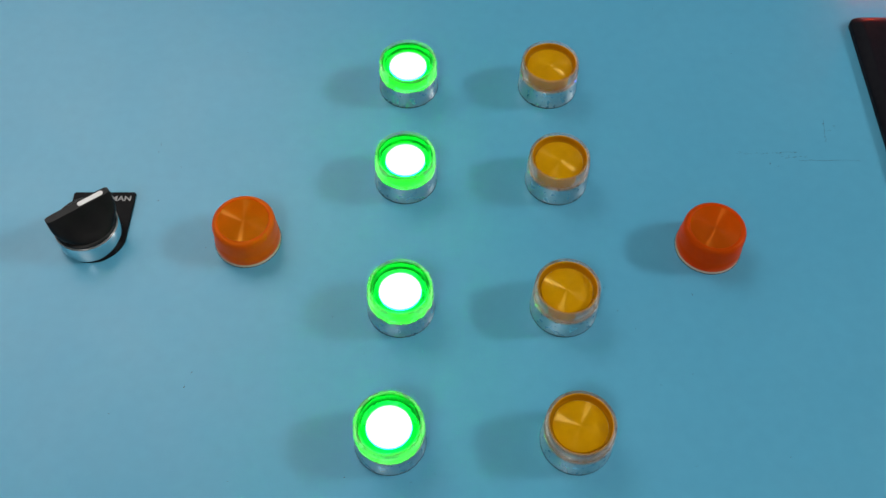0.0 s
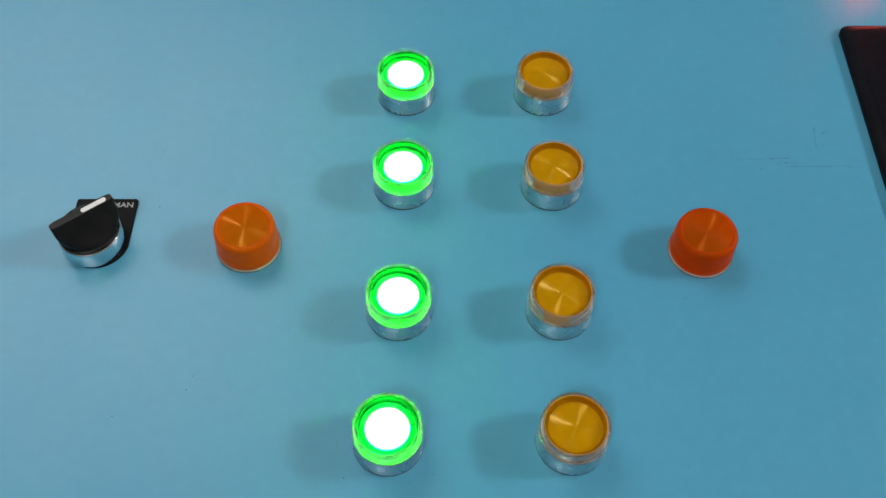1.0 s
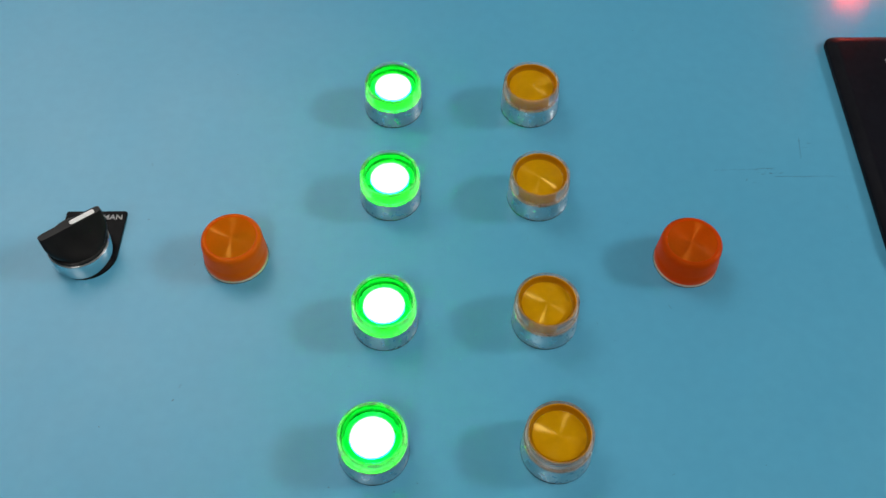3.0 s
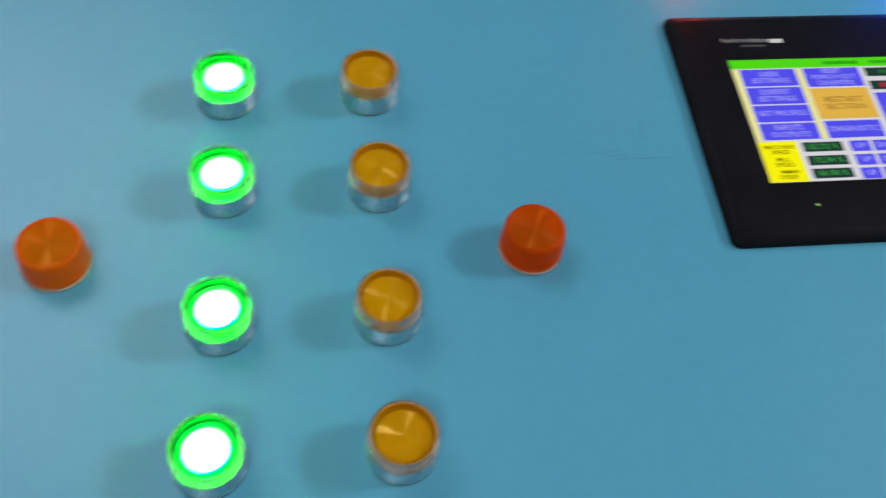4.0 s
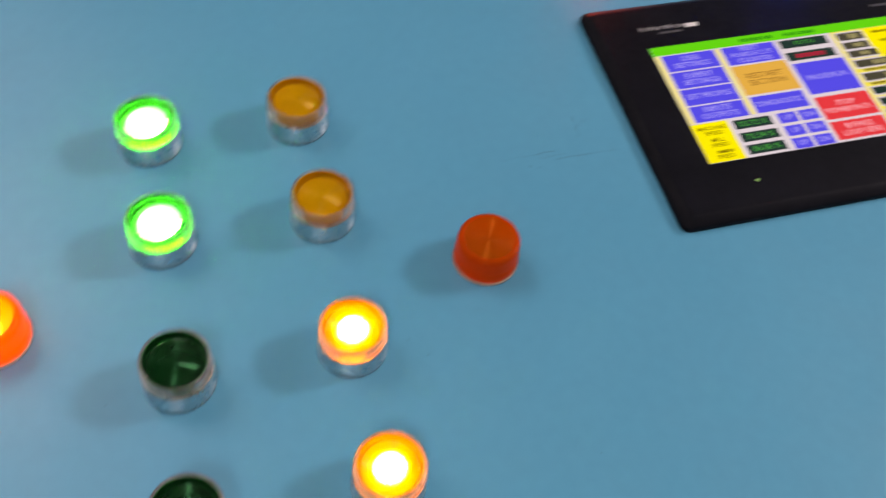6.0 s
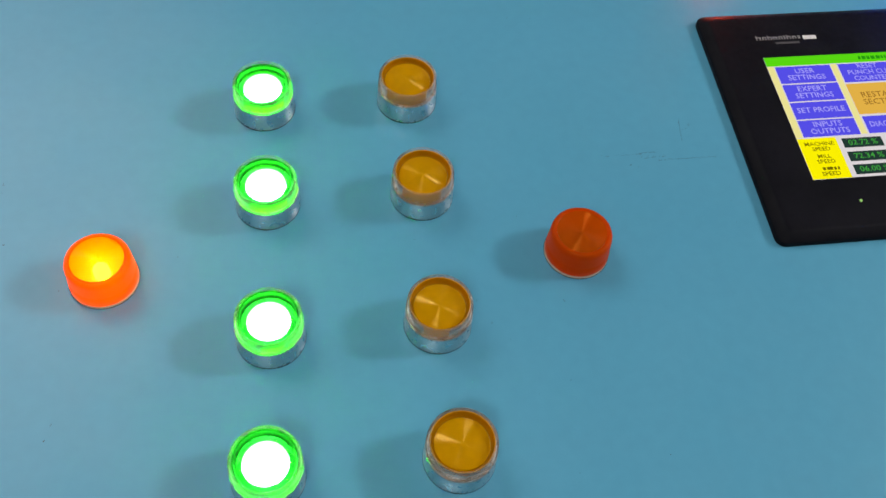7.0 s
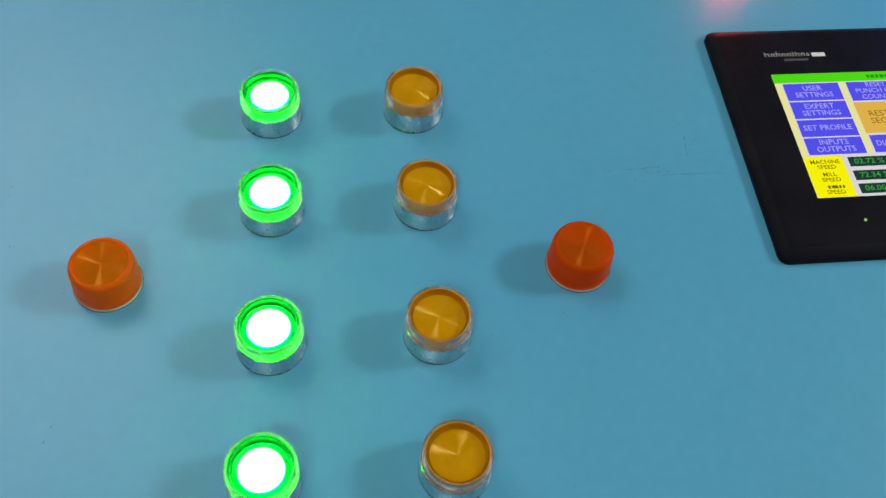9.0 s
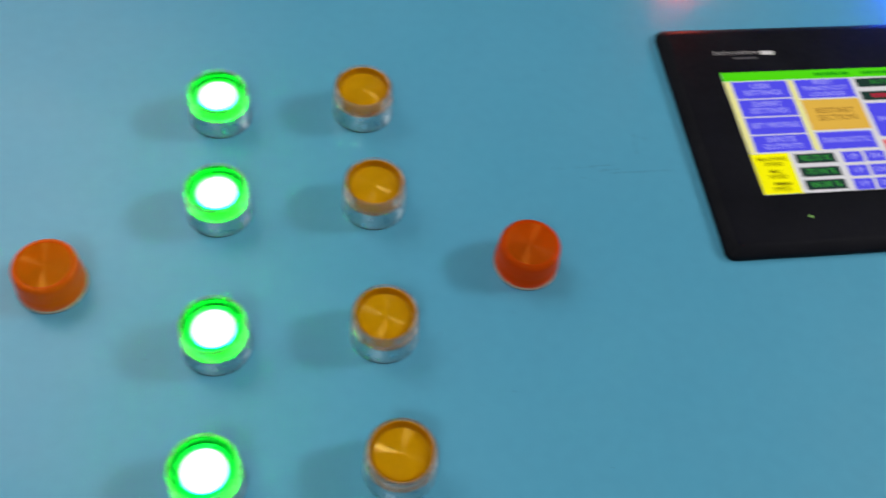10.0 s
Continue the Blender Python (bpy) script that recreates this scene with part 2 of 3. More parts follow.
# ---- the room and the desk ----
def room():
    for name, dims, mat in (
        ("floor", (-4.2, 5.6, -4.0, 4.0, FLOOR - 0.1, FLOOR), CONCRETE),
        ("ceiling", (-4.2, 5.6, -4.0, 4.0, CEILING, CEILING + 0.1), CEIL),
        ("wall_north", (-4.2, 5.6, 4.0, 4.15, FLOOR, CEILING), WALL),
        ("wall_south", (-4.2, 5.6, -4.15, -4.0, FLOOR, CEILING), WALL),
        ("wall_east", (5.6, 5.75, -4.15, 4.15, FLOOR, CEILING), WALL),
        ("wall_west", (-4.35, -4.2, -4.15, 4.15, FLOOR, CEILING), WALL),
    ):
        tagged(link_mesh(name, box(*dims), mat), kind="structure")
    for lx, ly, size, _ in LAMPS:
        fixture = thing("ceiling_light", lx / MM, ly / MM, CEILING / MM, "unseen square white ceiling light panel, added as a light source, switched on", "ceiling light", "ceiling lights")
        h = size / 2
        part("frame", box(-h - 0.03, h + 0.03, -h - 0.03, h + 0.03, -0.022, 0, 0.004), CEIL, fixture)
        part("diffuser", box(-h, h, -h, h, -0.028, -0.0225), TUBE_GLOW, fixture, "glowing opal diffuser")


def desk():
    d = thing("control_desk", 0, 0, 0, "blue enamelled steel control desk with push buttons and screen", "control desk")
    part("top_panel", box(-0.62, 0.72, -0.42, 0.42, -0.003, 0.0, 0.001), ENAMEL, d, "smooth light blue enamelled panel with small scuffs")
    part("cabinet", box(-0.60, 0.70, -0.40, 0.40, FLOOR, -0.0035, 0.006), STEEL, d)


# ---- push buttons and pilot lights ----
def grooved_top(r, z_edge, z_apex, rings, depth=0.18):
    """Profile of a moulded lens top: a shallow cone cut with fine concentric grooves."""
    pts = []
    for k in range(2 * rings):
        a = r * (1 - k / (2 * rings))
        pts.append((a, z_edge + (z_apex - z_edge) * (1 - a / r) + depth * (k % 2)))
    return pts + [(0.0, z_apex + 0.25)]


DEEP = -30.0  # the lamp insert, let down below the panel
SEAT = 11.4  # top of the chrome bezel, where the coloured cap begins
BULBS = {}


def raised(profile, h):
    return [(r, z + h) for r, z in profile]


def push_button(x, y, kind, label, group, turn):
    lens_material, step_material, top_material, led_material = kind
    b = thing("illuminated_push_button", x, y, 0, label, "push button", group, turn)
    # sealing ring whose dark colour doubles as the bezel's contact shadow
    part("gasket_shade", lathe([(14.0, 0.0), (14.98, 0.0), (15.02, 0.25), (14.9, 0.5), (14.0, 0.5)], 64, True), RUBBER_SHADE, b, "thin dark sealing ring that also draws the contact shadow", 35)
    part("bezel", lathe([(13.0, 0.5), (14.85, 0.5), (14.95, 0.9), (14.75, 1.3), (14.65, SEAT - 0.3), (14.4, SEAT), (13.0, SEAT)], 80, True), CHROME, b, "satin chrome bezel", 35)
    # clear boot: a foot bead, a groove, a waisted wall and a thick rounded lip
    collar = part("collar", lathe(raised([(13.4, 0.1), (14.1, 0.1), (14.4, 0.35), (14.45, 0.9), (14.1, 1.25), (14.05, 1.55), (14.35, 1.95), (14.4, 3.4), (14.25, 4.1), (14.3, 6.5), (14.25, 7.2), (14.0, 7.7), (13.6, 7.85), (13.1, 7.7), (12.88, 7.35), (13.0, 7.05), (13.38, 6.95)], SEAT), 80, True), CLEAR, b, "clear silicone collar", 30)
    knurl = bmesh.new()
    for k in range(72):
        a = 2 * math.pi * k / 72
        m = Matrix.Translation((14.32 * MM * math.cos(a), 14.32 * MM * math.sin(a), (SEAT + 2.7) * MM)) @ Matrix.Rotation(a, 4, "Z") @ Matrix.Diagonal((0.0004, 0.0005, 0.0015, 1))
        bmesh.ops.create_cube(knurl, size=1, matrix=m)
    part("grip_ribs", knurl, CLEAR, collar, "fine moulded ribs round the collar")
    part("lens", lathe(raised([(13.2, 0.1), (13.3, 6.3), (13.15, 6.7), (12.9, 6.85), (12.7, 6.8)], SEAT), 80), lens_material, b, "coloured lens wall", 25)
    # inner slope of the lens, with the recess shade put into its material
    part("lens_step", lathe(raised([(12.68, 6.78), (12.45, 6.5), (12.05, 4.4), (11.65, 3.95), (11.3, 3.85)], SEAT), 80), step_material, b, "step inside the rim, coloured darker for the shade of the groove", 25)
    part("lens_top", lathe(raised([(11.27, 3.85)] + grooved_top(11.2, 4.0, 4.7, 20), SEAT), 80), top_material, b, "grooved round coloured lens", 25)
    part("socket", lathe([(13.2, 0.6), (13.2, 1.2), (4.0, 1.2), (0.0, 1.0)], 32), BLACK, b, "black lamp socket")
    green = led_material == GREEN_LED
    wide = 9.3 if green else 7.2
    bulb = part("bulb", lathe([(0.0, -0.6), (wide - 3.6, -0.6), (wide - 0.15, 1.5), (wide, 1.75), (wide - 0.2, 2.0), (0.0, 2.2)], 40), led_material, b, "light-emitting insert")
    # added glowing disc: paints the burnt-out white centre over the coloured lamp
    face = wide - 0.12 if green else 6.3
    part("white_out_disc", lathe([(face, 2.22), (face + 0.05, 2.32), (0.0, 2.45)], 40), WHITE_OUT if green else WARM_WHITE_OUT, bulb, "added white disc for the overexposed middle of the lit lens")
    bulb.matrix_basis = pose(0, 0, (SEAT + 1.5) * MM)
    return b, bulb


def pilot_light(x, y, lens_material, top_material, led_material, label, group, turn=0):
    p = thing("pilot_light", x, y, 0, label, "pilot light", group, turn)
    part("base_ring", lathe([(12.5, 0.0), (15.0, 0.0), (15.1, 0.3), (15.0, 0.95), (14.75, 1.3), (12.5, 1.3)], 72, True), WHITE_RING, p, "cream white base ring", 35)
    # same dark ring, drawing the contact shadow round the pilot's foot
    part("gasket_shade", lathe([(14.0, 0.0), (15.3, 0.0), (15.35, 0.15), (15.2, 0.3), (14.0, 0.3)], 64, True), RUBBER_SHADE, p, "thin dark sealing ring that also draws the contact shadow", 35)
    part("lens", lathe([(14.75, 1.35), (14.95, 1.8), (14.85, 5.6), (14.55, 6.6), (14.45, 7.4), (14.3, 13.2), (14.15, 15.0), (13.85, 15.9), (13.3, 16.6), (12.6, 16.95), (11.9, 16.85), (11.5, 16.6)], 80), lens_material, p, "domed coloured lens wall", 40)
    part("lens_top", lathe([(11.48, 16.58)] + grooved_top(11.4, 16.4, 15.8, 22, 0.20), 80), top_material, p, "grooved lens top", 25)
    bulb = part("bulb", lathe([(0.0, 0.0), (3.4, 0.0), (3.6, 0.6), (3.4, 5.0), (2.4, 6.6), (0.0, 7.2)], 32), led_material, p, "small lamp")
    bulb.matrix_basis = pose(0, 0, 4.0 * MM)
    return p, bulb


def bright_pilot(x, y, ring_material, lens_material, led_material, label):
    """A lit pilot light: a deep coloured ring at its foot, the lens above filled with light."""
    p = thing("pilot_light", x, y, 0, label, "pilot light", "pilot lights behind the screen")
    part("base_ring", lathe([(12.5, 0.0), (15.0, 0.0), (15.1, 0.4), (14.95, 4.6), (14.6, 5.2), (12.5, 5.2)], 72, True), ring_material, p, "deep coloured ring at the foot", 35)
    part("lens", lathe([(14.4, 5.25), (14.3, 13.2), (14.1, 15.0), (13.6, 16.0), (12.9, 16.4), (6.0, 16.2), (0.0, 16.0)], 72), lens_material, p, "glowing domed lens", 40)
    part("lamp_core", lathe([(0.0, 5.6), (10.6, 5.6), (11.0, 6.2), (10.6, 13.0), (8.0, 14.4), (0.0, 14.8)], 40), led_material, p, "light-filled core")


def black_button(x, y):
    b = thing("push_button", x, y, 0, "black flush push button in a chrome bezel", "push button")
    part("bezel", lathe([(13.2, 0.0), (14.6, 0.0), (14.7, 0.35), (14.5, 8.6), (14.0, 9.3), (12.6, 9.3), (12.6, 0.3)], 64, True), BLACK, b, "black bezel", 35)
    part("cap", lathe([(12.4, 4.0), (12.4, 9.6), (11.9, 10.2), (6.0, 9.9), (0.0, 9.7)], 64), BLACK, b, smooth=35)


def buttons():
    green = (GREEN, GREEN_GROOVE_SHADE, GREEN_TOP, GREEN_LED)
    amber = (AMBER, AMBER_GROOVE_SHADE, AMBER_TOP, AMBER_LED)
    greens = [(-71.0, 129.0, 12), (-71.6, 69.6, 200), (-72.9, -1.9, 75), (-76.4, -64.7, 140)]
    ambers = [(0.5, 128.8, 30), (1.1, 68.9, 95), (-0.3, -1.8, 160), (0.5, -64.8, 250)]
    for k, (x, y, turn) in enumerate(greens):
        BULBS["green", k] = push_button(x, y, green, "green lens push button with clear collar and chrome bezel", "green push buttons", turn)[1]
    for k, (x, y, turn) in enumerate(ambers):
        BULBS["amber", k] = push_button(x, y, amber, "amber lens push button with clear collar and chrome bezel", "amber push buttons", turn)[1]
    BULBS["orange", 0] = pilot_light(-144.4, 34.3, ORANGE, ORANGE_TOP, ORANGE_LED, "orange domed pilot light beside the selector switch", "orange pilot lights", 20)[1]
    BULBS["orange", 1] = pilot_light(69.3, 30.6, DEEP_ORANGE, DEEP_ORANGE_TOP, ORANGE_LED, "deep orange domed pilot light beside the amber buttons", "orange pilot lights", 70)[1]
    bright_pilot(200.6, 232.8, RED_RING, RED, RED_LED, "red pilot light, lit, behind the screen")
    bright_pilot(348.0, 234.0, BLUE, BLUE, BLUE_LED, "blue pilot light, lit, behind the screen")
    black_button(274.5, 232.3)


# ---- selector switch ----
def selector():
    s = thing("selector_switch", -215.0, 36.0, 0, "black selector switch with chrome bezel turned to manual", "selector switch")
    half, top = 14.7 * MM, 24.8 * MM
    outline = [(half - 0.0008, top), (-half + 0.0008, top), (-half, top - 0.0008)]
    outline += [(14.9 * MM * math.cos(a) - 0.0008, 14.9 * MM * math.sin(a) + 0.0006) for a in np.linspace(math.pi * 1.06, math.pi * 1.94, 30)]
    outline += [(half, top - 0.0008)]
    plate = part("legend_plate", prism(outline, 0.0, 0.0012, 0.0003), PLATE, s, "black legend plate")
    lettering("lettering", "MAN", 8.1 * MM, 20.9 * MM, 0.00125, 4.0 * MM, GREY_PRINT, plate, 1.12, thick=0.00008)
    part("bezel", lathe([(12.5, 1.2), (14.8, 1.2), (14.9, 1.6), (14.7, 9.4), (14.5, 10.2), (13.9, 10.7), (12.5, 10.7)], 80, True), BRIGHT, s, "polished chrome bezel", 35).matrix_basis = pose(-2.2 * MM, 0.3 * MM, 0)
    knob = part("knob", lathe([(14.0, 10.75), (14.2, 11.0), (14.1, 11.8), (13.6, 12.2), (0.0, 12.4)], 64), BLACK, s, smooth=35)
    knob.matrix_basis = pose(-2.2 * MM, 0.3 * MM, 0)
    # the grip: a ridge that flares down to the round cap
    bm = bmesh.new()
    rows = []
    for z, wide, long, e in ((11.6, 13.0, 13.0, 1.0), (12.6, 12.6, 13.0, 0.95), (14.0, 10.6, 13.8, 0.7), (16.5, 8.0, 14.6, 0.5), (19.5, 5.6, 15.2, 0.38), (22.5, 3.4, 15.2, 0.3), (24.6, 2.4, 15.2, 0.28), (25.3, 1.9, 14.8, 0.28)):
        n = 10
        ring = []
        for k in range(4 * n):
            a = 2 * math.pi * (k + 0.5) / (4 * n)
            c, q = math.cos(a), math.sin(a)
            px, py = long * math.copysign(abs(c) ** e, c), wide * math.copysign(abs(q) ** e, q)
            if (px * px + py * py) ** 0.5 > 16.4:
                px *= 16.4 / (px * px + py * py) ** 0.5
            ring.append(bm.verts.new((px * MM, py * MM, z * MM)))
        rows.append(ring)
    for a, b in zip(rows, rows[1:]):
        for k in range(len(a)):
            j = (k + 1) % len(a)
            bm.faces.new((a[k], a[j], b[j], b[k]))
    bm.faces.new(rows[-1])
    grip = part("grip", bm, BLACK, knob, smooth=40)
    grip.matrix_basis = pose(0.4 * MM, 0.2 * MM, 0, 0, 0, 36)
    stripe = part("pointer", prism(rounded(1.5 * MM, 13.6 * MM, -1.2 * MM, 1.2 * MM, 1.1 * MM), 25.2 * MM, 25.45 * MM), PRINT, knob, "white pointer line")
    stripe.matrix_basis = pose(-0.6 * MM, -0.7 * MM, 0, 0, 0, 36)


# ---- operator screen ----
HX0, HX1, HY0, HY1 = 0.1668, 0.3834, 0.0242, 0.1759
SX0, SX1, SY0, SY1 = 0.1944, 0.3548, 0.0580, 0.1401
TOP = 0.0062
COLOURS = {
    "blue": srgb(82, 78, 232), "green": srgb(80, 214, 22), "gold": srgb(222, 176, 72), "red": srgb(228, 62, 66), "yellow": srgb(247, 240, 10),
    "dark": srgb(34, 56, 50), "pale": srgb(214, 212, 216), "cream": srgb(234, 228, 84), "ink": srgb(112, 102, 10), "light": srgb(166, 164, 244), "sand": srgb(230, 225, 150),
    "digits": srgb(58, 160, 62), "brown": srgb(150, 108, 40), "redtext": srgb(170, 40, 60), "pink": srgb(247, 184, 190), "deep": srgb(28, 150, 20), "grey": srgb(72, 72, 56), "dim": srgb(158, 156, 104), "leaf": srgb(48, 150, 52),
}
LIT = {k: glow("screen_" + k, v, 1.0) for k, v in COLOURS.items()}


def screen_panel():
    h = thing("operator_panel", 0, 0, 0, "black touch screen operator panel showing coloured menu keys", "touch screen")
    # the housing: a rounded tray with a chamfered rim
    bm = bmesh.new()
    loops = []
    for inset, z, r in ((0.0, 0.0, 5.0), (0.0, 2.6, 5.0), (0.6, 3.6, 4.8), (4.2, 5.6, 3.6), (5.0, 6.0, 3.2), (6.5, 6.0, 2.6)):
        o = inset * MM
        loops.append([bm.verts.new((x, y, z * MM)) for x, y in rounded(HX0 + o, HX1 - o, HY0 + o, HY1 - o, r * MM, 7)])
    for a, b in zip(loops, loops[1:]):
        for k in range(len(a)):
            j = (k + 1) % len(a)
            bm.faces.new((a[k], a[j], b[j], b[k]))
    bm.faces.new(loops[-1])
    body = part("housing", bm, BEZEL, h, "matt black plastic housing", 30)
    # brand mark as plain shapes
    bx, by = 0.1950, 0.1546
    for k, (w, hh) in enumerate(((2.6, 3.2), (2.1, 2.1), (2.2, 3.2), (2.2, 2.1), (2.1, 2.1), (0.7, 3.0), (2.3, 3.2), (2.1, 2.1), (1.4, 2.1))):
        w, hh = w * MM, hh * MM
        low = by - 0.0012
        for x0, x1, y0, y1 in ((bx, bx + 0.0005, low, low + hh), (bx, bx + w, low + 0.00165, low + 0.0021), (bx + w - 0.0005, bx + w, low, low + 0.0021)):
            part("mark", box(x0, x1, y0, y1, 6.0 * MM, 6.05 * MM), GREY_PRINT, body)
        bx += w + 0.95 * MM
    part("mark", box(0.2218, 0.2294, by - 0.0019, by + 0.0009, 6.0 * MM, 6.08 * MM), PRINT, body)
    part("mark", box(0.2050, 0.2188, by - 0.0046, by - 0.0032, 6.0 * MM, 6.06 * MM), DIM_PRINT, body)
    part("mark", box(0.3380, 0.3534, 0.1493, 0.1509, 6.0 * MM, 6.06 * MM), DIM_PRINT, body)
    led = part("status_lamp", lathe([(0.75, 6.0), (0.75, 6.2), (0.4, 6.35), (0.0, 6.4)], 16), glow("status_glow", srgb(150, 200, 110), 1.0), h, "small green status lamp")
    led.matrix_basis = pose(0.2142, 0.0438, 0)

    W, H = SX1 - SX0, SY1 - SY0
    display = part("display", box(SX0, SX1, SY0, SY1, 5.9 * MM, TOP), LIT["pale"], h, "glowing colour display")

    def cell(name, u0, u1, v0, v1, colour, level=1, label=""):
        z = TOP + 0.00006 * (level - 1)
        return part(name, box(SX0 + u0 * W, SX0 + u1 * W, SY1 - v1 * H, SY1 - v0 * H, z, z + 0.00006), LIT[colour], display, label)

    def words(text, u, v, size, colour, stretch=1.25):
        lettering("lettering", text, SX0 + u * W, SY1 - v * H, TOP + 0.00022, size * H, LIT[colour], display, stretch, thick=0.00004)

    def bars(u0, u1, v, tall, colour, seed):
        rnd = random.Random(seed)
        u = u0
        while u < u1 - 0.004:
            w = min(rnd.uniform(0.006, 0.02), u1 - u)
            cell("bar", u, u + w, v - tall / 2, v + tall / 2, colour, 3)
            u += w + 0.004

    cell("header", 0.0, 1.0, 0.0, 0.078, "green")
    bars(0.33, 0.46, 0.042, 0.028, "deep", 3), bars(0.50, 0.62, 0.042, 0.028, "deep", 4)
    cell("margin", 0.0, 0.022, 0.08, 0.68, "sand"), cell("margin", 0.222, 0.242, 0.085, 0.675, "sand")
    for v0, v1, lines in ((0.087, 0.232, ("USER", "SETTINGS")), (0.243, 0.384, ("EXPERT", "SETTINGS")), (0.395, 0.532, ("SET PROFILE",)), (0.543, 0.676, ("INPUTS", "OUTPUTS"))):
        cell("menu_key", 0.026, 0.219, v0, v1, "blue")
        for k, text in enumerate(lines):
            words(text, 0.122, (v0 + v1) / 2 + (k - (len(lines) - 1) / 2) * 0.056, 0.060, "light", 0.98)
    cell("menu_key", 0.247, 0.446, 0.087, 0.248, "blue")
    for k, text in enumerate(("RESET", "PUNCH CUT", "COUNTER")):
        words(text, 0.347, 0.115 + k * 0.052, 0.054, "light", 0.98)
    cell("menu_key", 0.244, 0.449, 0.262, 0.518, "gold")
    words("RESTART", 0.347, 0.362, 0.066, "brown", 1.0), words("SECTION", 0.347, 0.422, 0.066, "brown", 1.0)
    cell("menu_key", 0.249, 0.441, 0.536, 0.674, "blue")
    words("DIAGNOSTIC", 0.345, 0.605, 0.060, "light", 0.90)
    cell("caption", 0.0, 0.128, 0.688, 1.0, "yellow")
    for v, text in ((0.735, "MACHINE"), (0.775, "SPEED"), (0.832, "MILL"), (0.872, "SPEED"), (0.965, "SPEED")):
        words(text, 0.066, v, 0.042, "ink", 1.05)
    bars(0.045, 0.10, 0.925, 0.022, "ink", 8)
    for v, text in ((0.740, "02.72 %"), (0.846, "72.34 %"), (0.946, "06.00 %")):
        cell("readout", 0.146, 0.280, v - 0.038, v + 0.036, "dark")
        words(text, 0.213, v, 0.056, "digits", 1.1)
    for v in (0.742, 0.850, 0.955):
        cell("key", 0.306, 0.373, v - 0.042, v + 0.042, "blue"), cell("key", 0.384, 0.451, v - 0.042, v + 0.042, "blue")
        words("UP", 0.340, v, 0.056, "light", 0.95), words("DN", 0.418, v, 0.056, "light", 0.95)
    cell("readout", 0.466, 0.648, 0.093, 0.168, "dark")
    words("AUTO", 0.557, 0.131, 0.05, "leaf", 1.1)
    cell("readout", 0.465, 0.648, 0.208, 0.284, "dark")
    bars(0.50, 0.61, 0.246, 0.035, "redtext", 5)
    cell("menu_key", 0.466, 0.662, 0.311, 0.590, "blue")
    words("PAUSE/RUN", 0.564, 0.450, 0.060, "light", 0.98)
    cell("menu_key", 0.467, 0.666, 0.620, 0.815, "red")
    words("STOP", 0.566, 0.690, 0.060, "pink", 0.98), words("POWER PACK", 0.566, 0.748, 0.060, "pink", 0.88)
    cell("menu_key", 0.466, 0.664, 0.836, 0.985, "red")
    words("BYPASS", 0.565, 0.885, 0.062, "pink", 0.98), words("LOOP SENS", 0.565, 0.940, 0.062, "pink", 0.90)
    cell("caption", 0.672, 1.0, 0.079, 1.0, "cream")
    for u0, v0, v1 in ((0.800, 0.085, 0.36), (0.905, 0.36, 0.47), (0.880, 0.56, 0.79), (0.965, 0.47, 1.0)):
        cell("caption", u0, 1.0, v0, v1, "yellow", 2)
    for k, (u1, v0, v1) in enumerate(((0.790, 0.103, 0.170), (0.790, 0.192, 0.252), (0.803, 0.272, 0.330), (0.897, 0.362, 0.424), (0.955, 0.482, 0.546), (0.866, 0.608, 0.668), (0.814, 0.703, 0.763), (0.958, 0.810, 0.870), (0.963, 0.928, 0.988))):
        cell("frame", 0.684, u1 + 0.006, v0 - 0.012, v1 + 0.012, "pale", 2)
        cell("readout", 0.690, u1, v0, v1, "grey" if k < 5 else "dark", 3)
        rnd = random.Random(40 + k)
        u = 0.71 + 0.25 * (u1 - 0.70)
        while u < u1 - 0.035:
            cell("bar", u, u + 0.014, v0 + 0.014, v1 - 0.014, "leaf" if k > 4 else "dim", 4)
            u += 0.02
    for k, (u0, u1, v) in enumerate(((0.83, 0.90, 0.125), (0.84, 0.97, 0.21), (0.85, 0.92, 0.295), (0.92, 0.97, 0.40), (0.71, 0.90, 0.452), (0.70, 0.95, 0.575), (0.88, 0.96, 0.70), (0.88, 0.95, 0.74), (0.70, 0.85, 0.787), (0.71, 0.93, 0.90))):
        bars(u0, u1, v, 0.020, "ink", 20 + k)


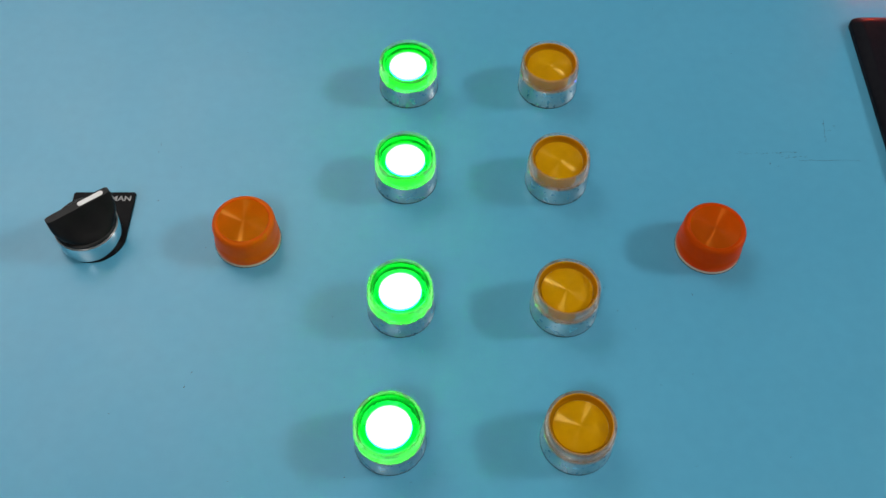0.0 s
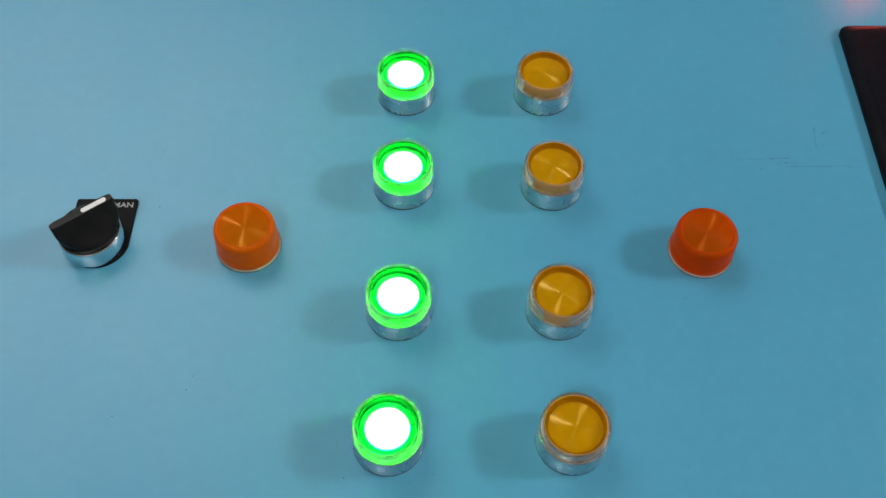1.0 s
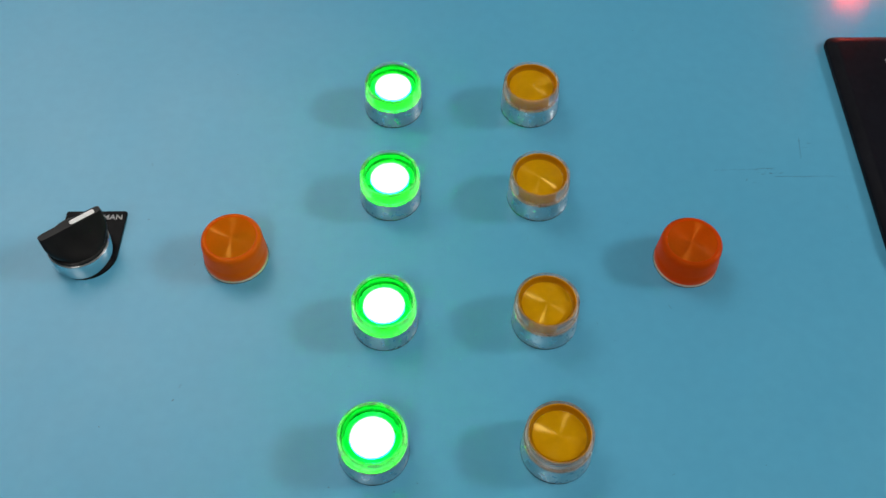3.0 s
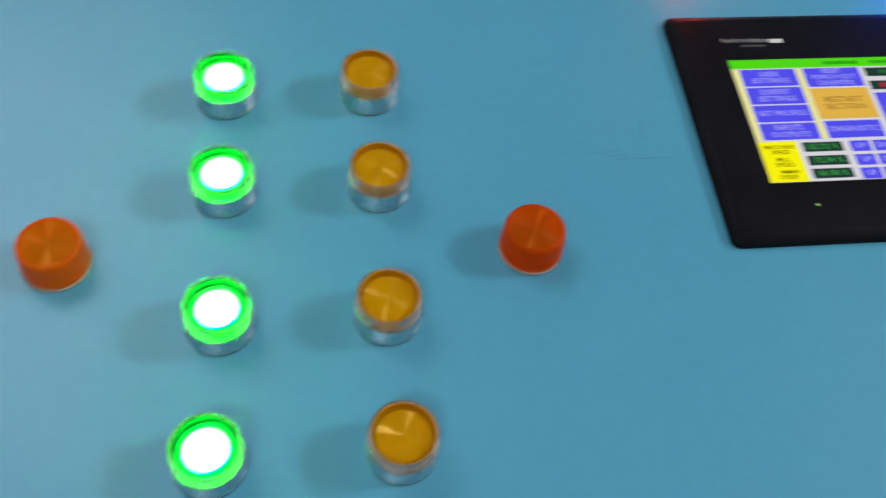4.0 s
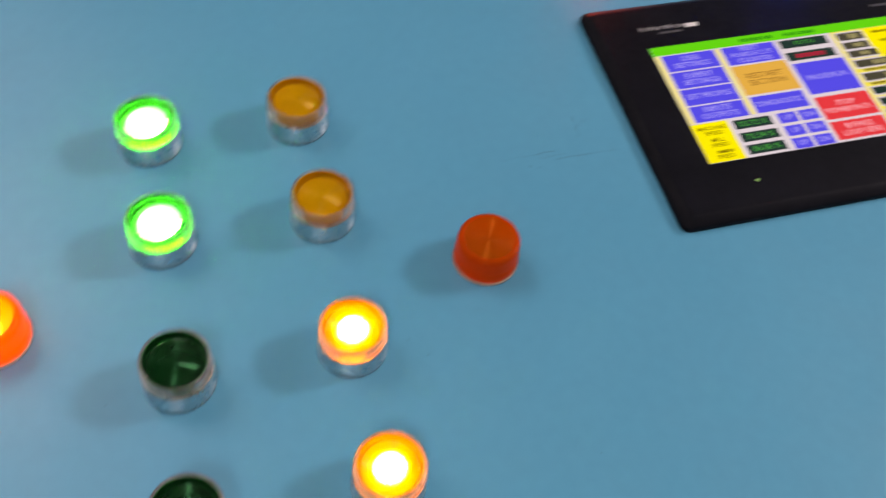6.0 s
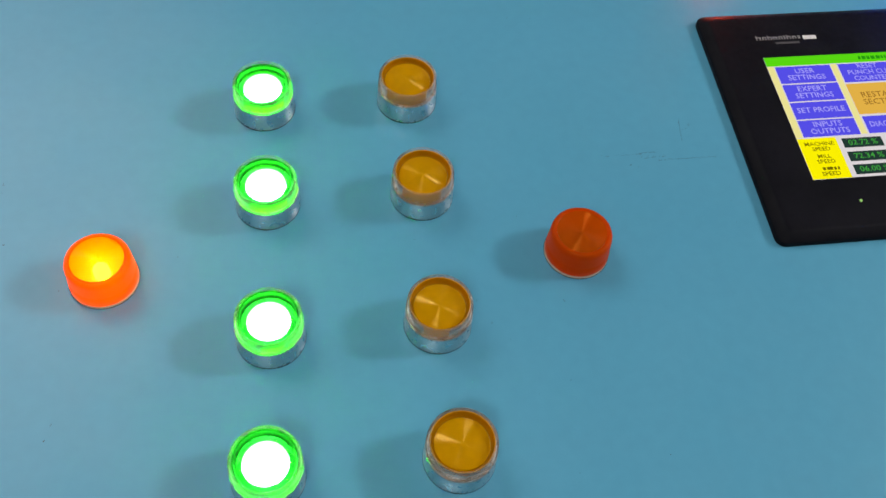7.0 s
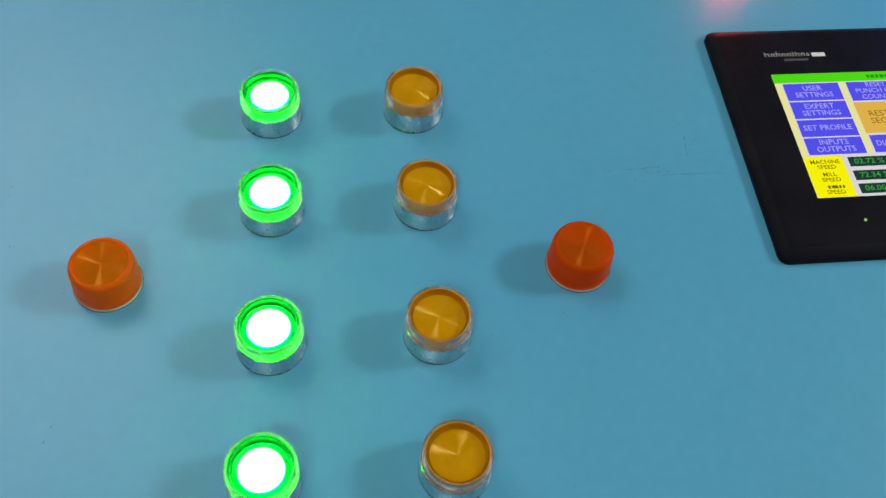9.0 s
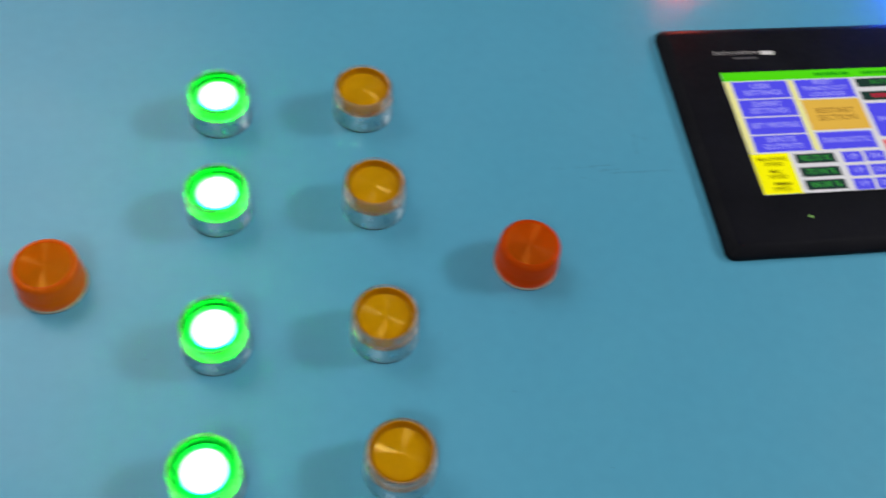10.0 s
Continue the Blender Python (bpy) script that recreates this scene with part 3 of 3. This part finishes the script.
# ---- scuffs and specks on the enamel ----
def scuffs():
    rnd = random.Random(11)
    bm = bmesh.new()

    def sliver(x, y, length, width, turn):
        y = y * 0.992 - 0.5
        a = radians(turn)
        n = 8
        ring = []
        for k in range(n):
            t = 2 * math.pi * k / n
            w = rnd.uniform(0.6, 1.0)
            px, py = length / 2 * math.cos(t) * w, width / 2 * math.sin(t) * w
            ring.append(bm.verts.new(((x + px * math.cos(a) - py * math.sin(a)) * MM, (y + px * math.sin(a) + py * math.cos(a)) * MM, 0.00006)))
        bm.faces.new(ring)

    def dashed(x0, y0, x1, y1, n, width, wander):
        turn = math.degrees(math.atan2(y1 - y0, x1 - x0))
        for k in range(n):
            t = (k + rnd.uniform(0.1, 0.9)) / n
            sliver(x0 + (x1 - x0) * t + rnd.gauss(0, wander * 0.4), y0 + (y1 - y0) * t + rnd.gauss(0, wander), rnd.uniform(0.4, 2.2), width * rnd.uniform(0.4, 1), turn + rnd.gauss(0, 12))

    dashed(92, 86.4, 116, 86.8, 14, 0.25, 0.3)
    dashed(112, 86.9, 122, 87.4, 10, 0.42, 0.15)
    dashed(122, 82.0, 140, 82.0, 15, 0.48, 0.2)
    dashed(138, 82.2, 153, 82.0, 12, 0.25, 0.2)
    dashed(139.4, 108, 137.9, 94, 14, 0.42, 0.3)
    dashed(140, 100, 145, 104, 5, 0.2, 0.5)
    dashed(114, 84.5, 128, 84.0, 12, 0.34, 0.8)
    sliver(107.5, 80.0, 1.8, 0.5, 60)
    dashed(150, 40, 160, 90, 5, 0.15, 2.0)
    for x, y, length, width, turn in ((-189.5, 57.5, 0.9, 0.8, 0), (-162.3, -33.3, 1.8, 0.35, 65), (-164.5, -40.0, 1.6, 0.5, 60), (-94.7, -80.4, 0.8, 0.7, 0), (-5.9, -14.9, 1.3, 1.0, 0), (-194.3, -52.3, 0.7, 0.6, 0), (-67.6, -82.6, 0.6, 0.5, 0), (-192.8, 91.9, 2.6, 0.25, 95), (-193.4, 87.0, 1.8, 0.2, 80), (-58.0, -79.0, 0.6, 0.5, 0), (58.6, 5.5, 3.0, 0.2, 120), (31.0, -12.0, 0.6, 0.4, 0), (24.0, -3.0, 0.8, 0.4, 50)):
        sliver(x, y, length, width, turn)
    for _ in range(26):
        sliver(rnd.uniform(-240, 170), rnd.uniform(-110, 190), rnd.uniform(0.3, 0.6), rnd.uniform(0.25, 0.5), rnd.uniform(0, 180))
    tagged(link_mesh("scuff_marks", bm, SCUFF), "fine dark scuffs and specks on the blue enamel", "scuff marks", kind="stuff")


room()
desk()
buttons()
selector()
screen_panel()
scuffs()


# ---- lamps switching: the insert rises under its lens when lit, and is let down below the panel when out ----
def switching(bulb, height, changes, lit):
    up, down = pose(0, 0, height * MM), pose(0, 0, DEEP * MM)
    rows = [(0.0, up if lit else down)]
    for t in changes:
        rows.append((t - 0.034, up if lit else down))
        lit = not lit
        rows.append((t + 0.034, up if lit else down))
    rows.append((10.0, up if lit else down))
    walk(bulb, rows)


def motions():
    switching(BULBS["green", 2], SEAT + 1.5, (4.30, 6.75), True)
    switching(BULBS["green", 3], SEAT + 1.5, (4.36, 6.75), True)
    switching(BULBS["amber", 0], SEAT + 1.5, (), False)
    switching(BULBS["amber", 1], SEAT + 1.5, (), False)
    switching(BULBS["amber", 2], SEAT + 1.5, (4.95, 6.15), False)
    switching(BULBS["amber", 3], SEAT + 1.5, (4.95, 6.45), False)
    switching(BULBS["orange", 0], 4.0, (4.95, 7.90), False)
    switching(BULBS["orange", 1], 4.0, (), False)


motions()
